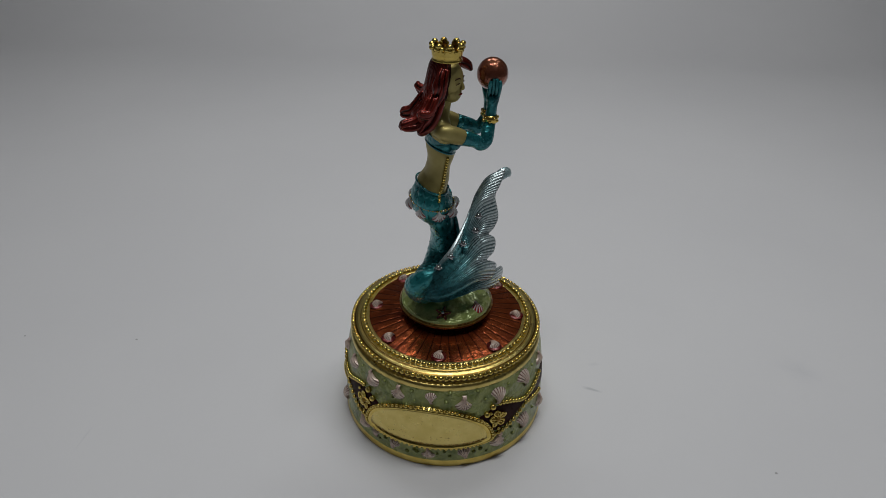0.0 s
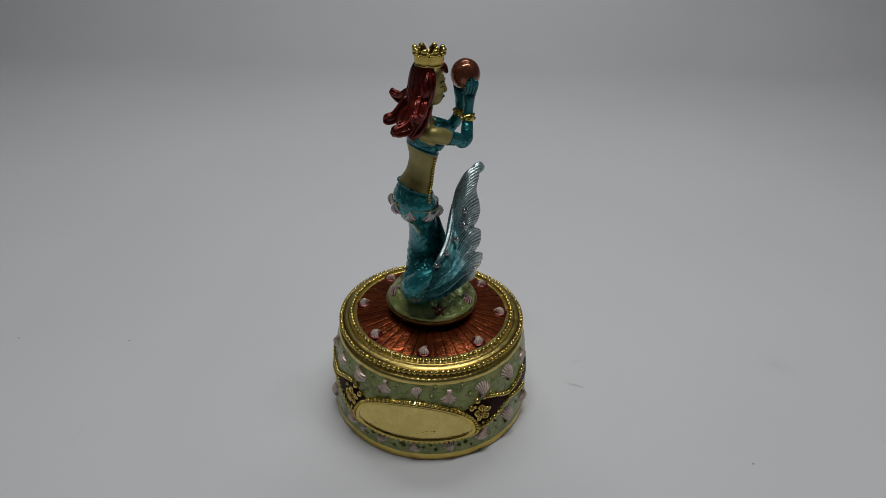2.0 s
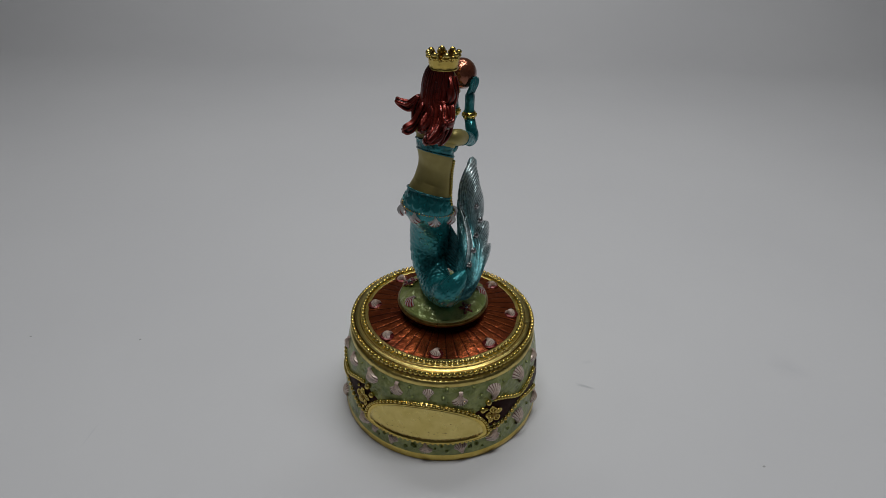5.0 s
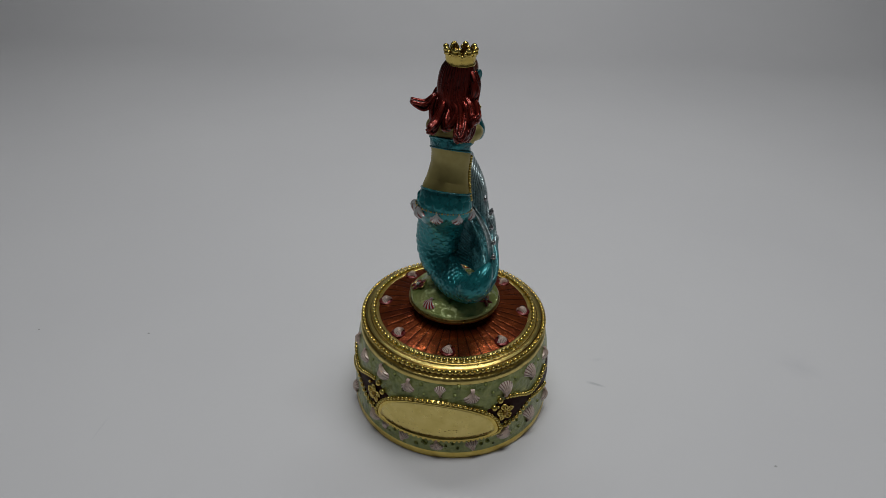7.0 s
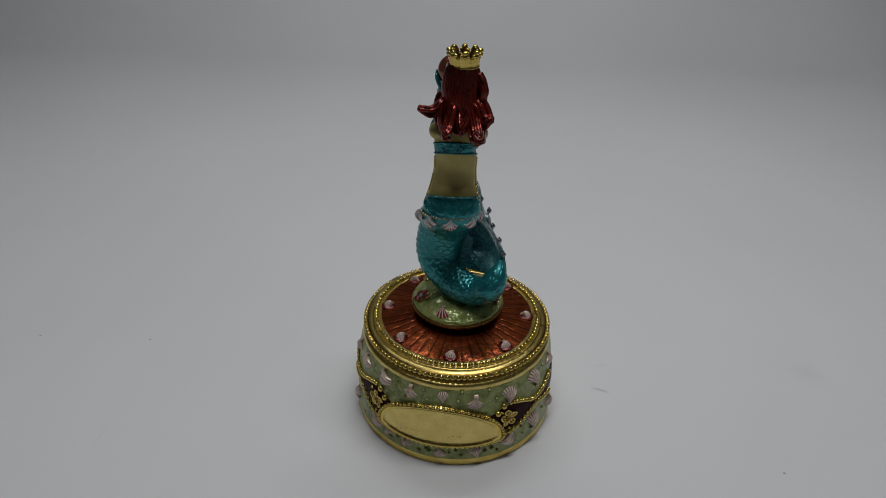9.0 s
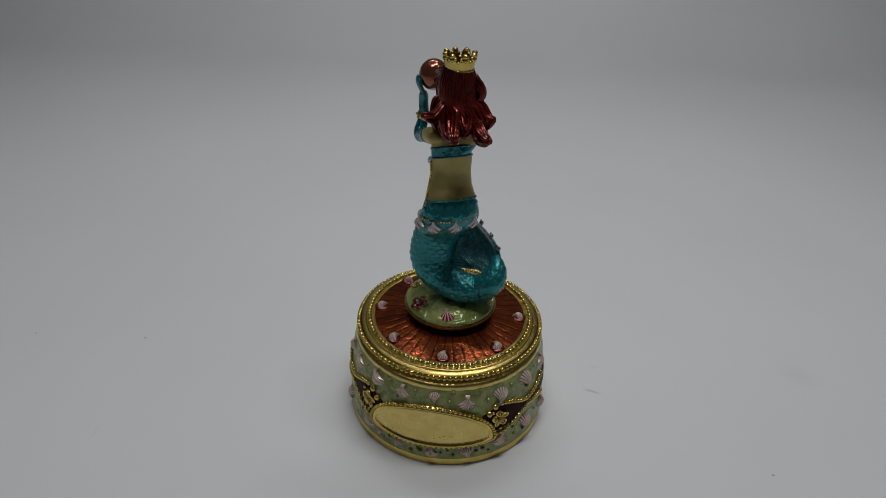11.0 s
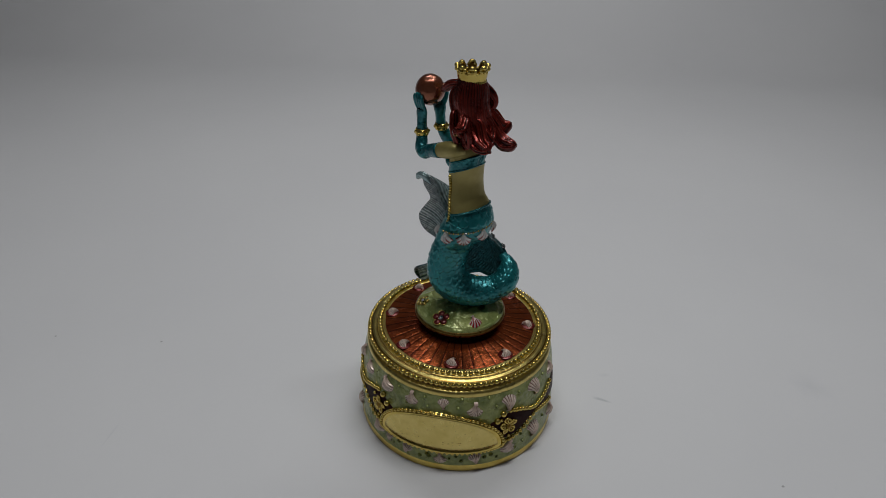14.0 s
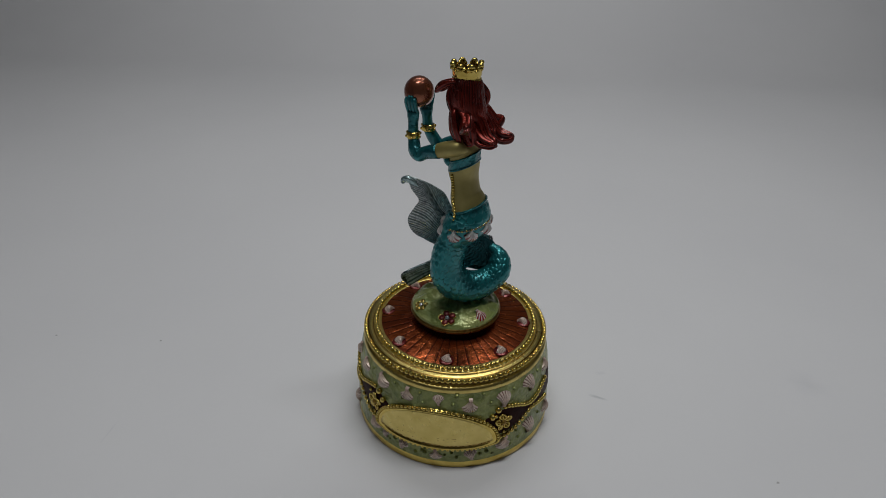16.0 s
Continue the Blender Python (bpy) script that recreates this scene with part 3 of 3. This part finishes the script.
    for az0, az1, count, wide, middle, flip, end in clumps:
        across = np.array((-math.sin(radians(0.5 * (az0 + az1))), math.cos(radians(0.5 * (az0 + az1))), 0.2))
        for k in range(count):
            o = (2 * k / (count - 1) - 1)
            a = radians(az0 + (az1 - az0) * (k + 0.5) / count)
            c, d = math.cos(a), math.sin(a)
            b = a + radians(rng.uniform(-5, 5))
            e, f = math.cos(b), math.sin(b)
            w = rng.uniform(0.8, 1.15)
            rows = [(-1.4 + 3.0 * c, 0.8 + 3.0 * d, 104.9, 0.5, 0.5), (-1.7 + 3.6 * c, 1.0 + 4.0 * d, 102.9, 0.62, 0.6 * w), (-1.9 + 3.9 * e, 1.2 + 4.35 * f, 99.8 + rng.uniform(-0.5, 0.5), 0.72, 0.64 * w),
                    (-2.6 + 3.8 * c, 1.2 + 4.2 * d, 96.8 + rng.uniform(-0.6, 0.6), 0.78, 0.72 * w)]
            rise = np.array((-0.3, 0.0, 0.9 if k % 2 else -0.7))
            for p, r, spread, lift in ((middle, 0.9, 1.0, 0.3), (flip, 1.0, 0.85, 0.8), (end, 1.05, 0.42, 0.5)):
                q = np.array(p) + across * o * wide * spread + rise * lift + np.array([rng.uniform(-0.25, 0.25) for _ in range(3)])
                rows.append((*q, r, r * w))
            run = np.array(rows[-1][:3]) - np.array(rows[-2][:3])
            q = np.array(end) + 0.3 * (np.array(rows[-1][:3]) - np.array(end)) + 0.38 * run + np.array((0, 0, 0.35))
            rows.append((*q, 0.8, 0.8))
            rows.append((*(q + 0.12 * run), 0.2, 0.2))
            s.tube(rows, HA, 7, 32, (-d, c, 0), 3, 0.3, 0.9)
    locks = (
        [(-3.0, -2.6, 102.8, 0.9, 0.9), (-4.2, -3.9, 100.6, 1.2, 1.2), (-4.8, -4.4, 98.6, 1.2, 1.1), (-5.0, -3.6, 96.6, 0.5, 0.6)],
        [(-2.2, -3.1, 102.8, 0.8, 0.9), (-3.0, -4.3, 100.2, 1.0, 1.0), (-3.6, -4.4, 97.4, 1.0, 1.0), (-4.6, -4.2, 94.6, 0.6, 0.7)],
        [(-1.0, 3.2, 103.8, 1.1, 1.2), (1.8, 3.9, 103.3, 1.2, 1.3), (4.3, 4.0, 102.0, 1.3, 1.3), (5.6, 4.1, 100.6, 0.5, 0.7)],
        [(-0.4, 3.4, 103.6, 0.9, 1.0), (1.0, 4.3, 101.4, 1.2, 1.1), (0.8, 4.9, 98.6, 1.2, 1.1), (-0.6, 5.0, 95.6, 0.8, 0.8)],
    )
    for rows in locks:
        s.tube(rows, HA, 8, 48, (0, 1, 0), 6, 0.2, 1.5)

    # crown: a flared band with eight knobbed points, each flanked by smaller knobs
    cx, cy, n = -1.4, 0.7, 8
    outer, inner = [], []
    for i in range(11):
        t = i / 10
        ring_o, ring_i = [], []
        for j in range(192):
            a = 2 * math.pi * j / 192
            tooth = min(1.0, max(0.0, 0.5 + 2.2 * math.cos(n * a + 0.35 * math.sin(3 * a)) + 0.7))
            top = 106.8 + 1.5 * tooth
            z = 104.1 + (top - 104.1) * t
            lump = 0.10 * noise.noise((6 * math.cos(a), 6 * math.sin(a), 1.3 * z)) - 0.2 * math.exp(-((z - 105.0) / 0.16) ** 2)
            r = 3.6 + 0.12 * (z - 104.1) + lump
            ring_o.append((cx + r * math.cos(a), cy + r * math.sin(a), z))
            ring_i.append((cx + (r - 0.75) * math.cos(a), cy + (r - 0.75) * math.sin(a), z - 0.1 * t))
        outer.append(ring_o)
        inner.append(ring_i)
    # dark gold on the inner wall stands in for shade inside the band
    s.grid(outer + inner[::-1], lambda u, p: DG if u > 0.55 else GO, True)
    s.tube([(cx + 3.5 * math.cos(a), cy + 3.5 * math.sin(a), 104.35, 0.3, 0.36) for a in [2 * math.pi * k / 24 for k in range(25)]], GO, 2, 8, (0, 0, 1))
    for k in range(n):
        a = 2 * math.pi * k / n
        a -= 0.35 * math.sin(3 * a) / n
        s.ball((cx + 3.8 * math.cos(a), cy + 3.8 * math.sin(a), 108.1), 0.85, GO, 8, (0.9, 0.9, 0.75))
        for da, dr, z, r in ((0.2, 3.75, 107.4, 0.55), (-0.2, 3.7, 107.3, 0.58), (0.0, 4.0, 107.2, 0.5), (0.39, 3.8, 106.7, 0.34)):
            s.ball((cx + dr * math.cos(a + da), cy + dr * math.sin(a + da), z), r, GO, 7)

    # arms with long gloves, bracelets, hands, ball
    for sh, el, wr, pal in (((-2.2, -4.0, 87.2), (8.7, -2.4, 83.2), (10.2, 0.0, 89.1), (10.7, 0.4, 95.0)),
                            ((-2.2, 7.0, 87.6), (9.9, 7.6, 83.8), (11.3, 6.1, 88.6), (11.2, 6.3, 95.0))):
        sh, el, wr, pal = (np.array(v) for v in (sh, el, wr, pal))
        mid = sh + (el - sh) * 0.46
        s.tube([(*(sh + (-2.4, (1.6 if sh[1] < 1 else -1.6), -0.4)), 0.8, 0.9), (*(sh + (-1.2, (0.5 if sh[1] < 1 else -0.5), 0)), 1.8, 1.8), (*sh, 2.2, 2.1), (*(sh + (el - sh) * 0.25), 2.3, 2.0), (*mid, 1.9, 1.75)], SK, 5, 20)
        s.tube([(*(sh + (el - sh) * 0.42), 2.1, 1.95), (*(sh + (el - sh) * 0.72), 1.8, 1.75), (*(el + (-1.3, 0, 0.0)), 1.8, 1.75), (*(el + (0.0, 0, 0.9)), 1.75, 1.65), (*(el + (wr - el) * 0.45), 1.75, 1.6),
                (*wr, 1.5, 1.4), (*(wr + (pal - wr) * 0.5), 1.4, 1.3), (*(wr + (pal - wr) * 0.85), 1.8, 1.3), (*pal, 1.9, 0.9)], TE, 6, 20)
        s.tube([(*(wr + (0, 0, -0.9)), 1.8, 1.7), (*wr, 1.95, 1.85), (*(wr + (0, 0, 0.9)), 1.75, 1.65)], GO, 4, 24)
        for k in range(10):
            a = 2 * math.pi * k / 10
            s.ball(tuple(wr + (1.85 * math.cos(a), 1.75 * math.sin(a), 0.35 * (-1) ** k)), 0.45, GO, 4)
        out = 1 if pal[1] > 3 else -1
        for k in range(4):
            x = pal[0] - 1.4 + 0.9 * k
            s.tube([(x, pal[1], pal[2] - 0.4, 0.5, 0.5), (x, pal[1] + out * 1.0, pal[2] + 1.8, 0.52, 0.52), (x, pal[1] + out * 1.35, pal[2] + 3.2, 0.5, 0.5), (11.0 + (x - 11.0) * 0.85, pal[1] + out * 1.3, pal[2] + 4.8 - 0.5 * abs(k - 1.5), 0.36, 0.36)], TE, 4, 8)
    s.ball((11.0, 3.5, 99.6), 4.0, CO, 24, (1.0, 1.0, 1.04))

    # tail fin: a ribbed sheet between the jewelled ridge and the lower edge
    first = len(s.v)
    tip = (15.3, 5.0, 73.8)
    ridge = [(-7.5, -13.4, 46.5), (-2.4, -12.4, 52.4), (1.6, -9.0, 56.4), (4.6, -3.8, 60.4), (6.3, 0.1, 63.4), (8.0, 2.3, 68.2), (10.6, 3.1, 72.2), tip]
    low = [(-7.5, -13.4, 43.0), (-3.2, -12.9, 41.4), (0.6, -11.5, 41.0), (4.4, -9.6, 41.2), (8.2, -6.8, 41.2), (11.0, -3.8, 39.6), (13.2, -0.2, 37.8), (15.4, 5.0, 35.6)]
    rim = [tip, (13.7, 1.6, 70.8), (12.3, -0.8, 68.4), (13.1, -1.6, 64.8), (13.4, -1.9, 62.0), (12.4, -3.0, 59.8), (11.0, -4.0, 58.2), (12.8, -4.8, 57.2), (12.7, -5.4, 53.8), (10.8, -6.8, 51.6), (13.5, -5.8, 49.8),
           (13.0, -5.2, 45.6), (11.8, -4.0, 43.4), (14.4, 2.4, 41.0), (16.2, 6.4, 41.0), (16.8, 6.8, 38.6), (15.4, 5.0, 35.6)]
    sheet(s, ridge, low, rim, 54, 0.7, 1.0, 1.9)
    k = len(s.v)
    s.tube([(11.9, 3.2, 70.0, 0.8, 1.0), (13.5, 4.1, 71.8, 0.95, 1.5), (15.0, 4.9, 72.7, 1.0, 1.65), (16.1, 5.5, 72.4, 0.85, 1.35), (16.6, 5.9, 71.4, 0.4, 0.6)], FI, 6, 32, (1, 0, 0), 6, 0.15, 0.6)
    s.uv[k:] = [(0.75, 0.6 * g) for u, g in s.uv[k:]]
    inner_low = [(-6.5, -13.2, 43.5), (-2.6, -10.2, 44.0), (-0.2, -7.0, 45.0), (2.0, -4.0, 46.6), (4.4, -1.4, 49.0), (6.8, 0.6, 52.0), (9.0, 2.8, 53.8), (10.8, 4.8, 55.8)]
    inner_rim = [tip, (13.8, 5.2, 70.6), (11.6, 4.3, 67.2), (12.2, 5.4, 65.0), (13.4, 7.0, 61.8), (13.0, 7.0, 59.2), (12.0, 6.0, 56.8), (10.8, 4.8, 55.8)]
    sheet(s, ridge, inner_low, inner_rim, 30, 0.4, 1.1)
    # the fold of the fin that joins the tail
    top = catmull([(-1.0, 4.0, 64.0), (1.8, 2.8, 61.0), (3.2, 0.2, 56.6), (3.8, -2.4, 53.8), (3.2, -5.4, 55.0), (2.2, -7.6, 57.0)], 6)
    foot = catmull([(-2.0, 4.0, 43.5), (0.8, 2.2, 44.0), (1.6, -0.4, 44.2), (1.4, -3.4, 44.2), (0.2, -6.4, 44.4), (-1.2, -9.0, 45.0)], 6)
    rows, uv = [], []
    for a, b in zip(top, foot):
        g = [0.7 * abs(math.cos(math.pi * 13 * j / 78)) ** 2 for j in range(79)]
        line = [a + (b - a) * j / 78 + np.array((0.5, 0.3, 0.0)) * (1.2 * math.sin(math.pi * j / 78) + 0.3 * (1 - g[j])) for j in range(79)]
        rows.append(line + [q - np.array((0.8, 0.5, 0.0)) for q in line[::-1]])
        uv.append([(0.18, q) for q in g] + [(0.18, q) for q in g[::-1]])
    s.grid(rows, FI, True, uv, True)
    for c in ((-2.5, -12.4, 52.2), (0.7, -10.6, 54.7), (3.9, -8.0, 57.3), (7.2, -5.8, 60.4), (7.9, -3.2, 63.5)):
        c = (c[0] + 0.2, c[1] - (1.1 if c[2] > 60 else 0.7), c[2] + 0.3)
        s.ball(c, 0.8, GE, 4)
        for k in range(6):
            t = 2 * math.pi * k / 6
            s.ball((c[0] + 0.8 * math.cos(t), c[1] + 0.1, c[2] + 0.85 * math.sin(t)), 0.3, GE, 4)
    ca, sa = math.cos(radians(-12)), math.sin(radians(-12))
    s.v[first:] = [(x * ca - y * sa, x * sa + y * ca, z) for x, y, z in s.v[first:]]
    return s


def sheet(s, ridge, low, rim, ribs, swell, silver=1.0, crest=0.0):
    """A ribbed half of the tail fin, fanned between its ridge, its lower edge and its lobed rim."""
    ridge, low, rim = catmull(ridge, 8), catmull(low, 8), catmull(rim, 10)
    rows, cols = len(ridge), ribs * 8 + 1
    front = np.zeros((rows, cols, 3))
    groove = np.zeros((rows, cols))
    for i in range(rows):
        u = i / (rows - 1)
        for j in range(cols):
            v = j / (cols - 1)
            q = v * (len(rim) - 1)
            k = min(int(q), len(rim) - 2)
            e = rim[k] * (1 - q + k) + rim[k + 1] * (q - k)
            base = (1 - v) * ridge[i] + v * low[i]
            end = (1 - v) * ridge[-1] + v * low[-1]
            front[i, j] = base + u ** 1.45 * (e - end) + np.array((0.3, -1.0, 0.0)) * swell * math.sin(math.pi * v) * math.sin(math.pi * u) ** 0.8
            lift = crest * min(1.0, max(0.0, (u - 0.4) / 0.25)) * math.sin(math.pi * u) ** 0.6
            front[i, j] += np.array((0.1, -1.0, 0.0)) * lift * (v / 0.08) * math.exp(1 - v / 0.08)
            w = math.pi * ribs * v ** 0.85 + 0.7 * math.sin(5 * u + 17 * v)
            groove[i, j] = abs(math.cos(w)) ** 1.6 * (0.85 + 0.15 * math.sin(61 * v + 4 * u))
    nrm = np.cross(np.gradient(front, axis=0), np.gradient(front, axis=1))
    nrm /= np.linalg.norm(nrm, axis=2)[:, :, None] + 1e-9
    if nrm[:, :, 1].mean() > 0:
        nrm = -nrm
    uu = np.linspace(0, 1, rows)[:, None]
    thick = (1.1 - 0.7 * uu) * 0.5 + 0.42 * (1 - groove) * np.minimum(1, uu * 5) * (1 - 0.65 * uu)
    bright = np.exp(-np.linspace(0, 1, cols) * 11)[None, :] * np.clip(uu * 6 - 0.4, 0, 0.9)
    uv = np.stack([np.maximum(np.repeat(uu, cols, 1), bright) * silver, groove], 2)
    loop = np.concatenate([front + nrm * thick[:, :, None], (front - nrm * thick[:, :, None])[:, ::-1]], 1)
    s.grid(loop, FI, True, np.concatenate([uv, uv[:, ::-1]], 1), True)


def fan(s, c, az, size):
    """A small scallop hung on the belt, facing outward."""
    out, across = np.array((math.cos(az), math.sin(az), 0.0)), np.array((-math.sin(az), math.cos(az), 0.0))
    pts, uv = [], []
    for i in range(5):
        t = i / 4
        row, ru = [], []
        for j in range(37):
            q = j / 36
            a = math.radians((0.5 - q) * 150 * (0.5 + 0.5 * t))
            g = 0.5 - 0.5 * math.cos(2 * math.pi * 6 * q)
            r = t * size * (1 - 0.08 * g)
            p = np.array(c) + across * r * math.sin(a) + np.array((0, 0, 1)) * (size * 0.8 - r * (0.6 + 0.95 * math.cos(a))) + out * size * (0.02 + 0.72 * math.sin(math.pi * (0.1 + 0.82 * t)) ** 0.7 * (1 - abs(2 * q - 1) ** 3) - 0.25 * abs(2 * q - 1) ** 3 - 0.07 * (1 - g))
            row.append(p)
            ru.append((t, 0.9 * (1 - g) ** 2 * t))
        pts.append(row)
        uv.append(ru)
    s.grid(pts, SH, False, uv)


figure = build_figurine()
figurine = part("figurine", figure.mesh("figurine", FIGURE_MATS), mound, "painted mermaid figurine with red hair raising a copper ball", pose(0, 0, 0, 0, 0, 12))

# ---- marks on the paper ----
def mark(name, x, y, long, wide, angle, paint, label):
    s = Shape()
    rng = random.Random(int(x * 7 + y))
    outline = [(1 + rng.uniform(-0.25, 0.25)) for k in range(16)]
    ring = [(long * q * math.cos(k * math.pi / 8), wide * q * math.sin(k * math.pi / 8)) for k, q in enumerate(outline)]
    rows = ((1.0, 0.0), (0.9, 0.004), (0.7, 0.0045), (0.5, 0.005), (0.3, 0.005), (0.1, 0.005), (0.001, 0.005))
    s.grid([[(px * f, py * f, h) for px, py in ring] for f, h in rows], 0, True, [[(f, 0.0) for q in ring] for f, h in rows])
    ob = new(name, s.mesh(name, [paint]))
    ob.matrix_world = pose(x * MM, y * MM, 0.000304, 0, 0, angle)
    return tagged(ob, label, "mark", kind="structure")


mark("smudge", 49.4, 2.0, 4.3, 0.8, -22, SMUDGE, "thin grey scuff on the white paper")
mark("smudge", 52.5, 14.5, 2.6, 1.0, 10, FAINT, "faint grey scuff on the white paper")
mark("smudge", 124, 14, 8.5, 7.0, -40, FAINT, "broad faint grey stain on the white paper")
mark("scratch", -107, -25, 5.2, 0.4, 85, FAINT, "thin faint scratch on the white paper")
for px, py in ((-151.4, 20.0), (-111.0, 20.0), (97.4, -30.0)):
    mark("speck", px, py, 0.45, 0.35, 20, SPECK, "tiny dark speck on the white paper")


def turn(t):
    return 8.184 * t + 0.0772 * t * t - 0.002057 * t ** 3


def motions():
    walk(mound, [(t, pose(0, 0, 0, 0, 0, turn(t))) for t in [0.5 * k for k in range(33)]])


motions()
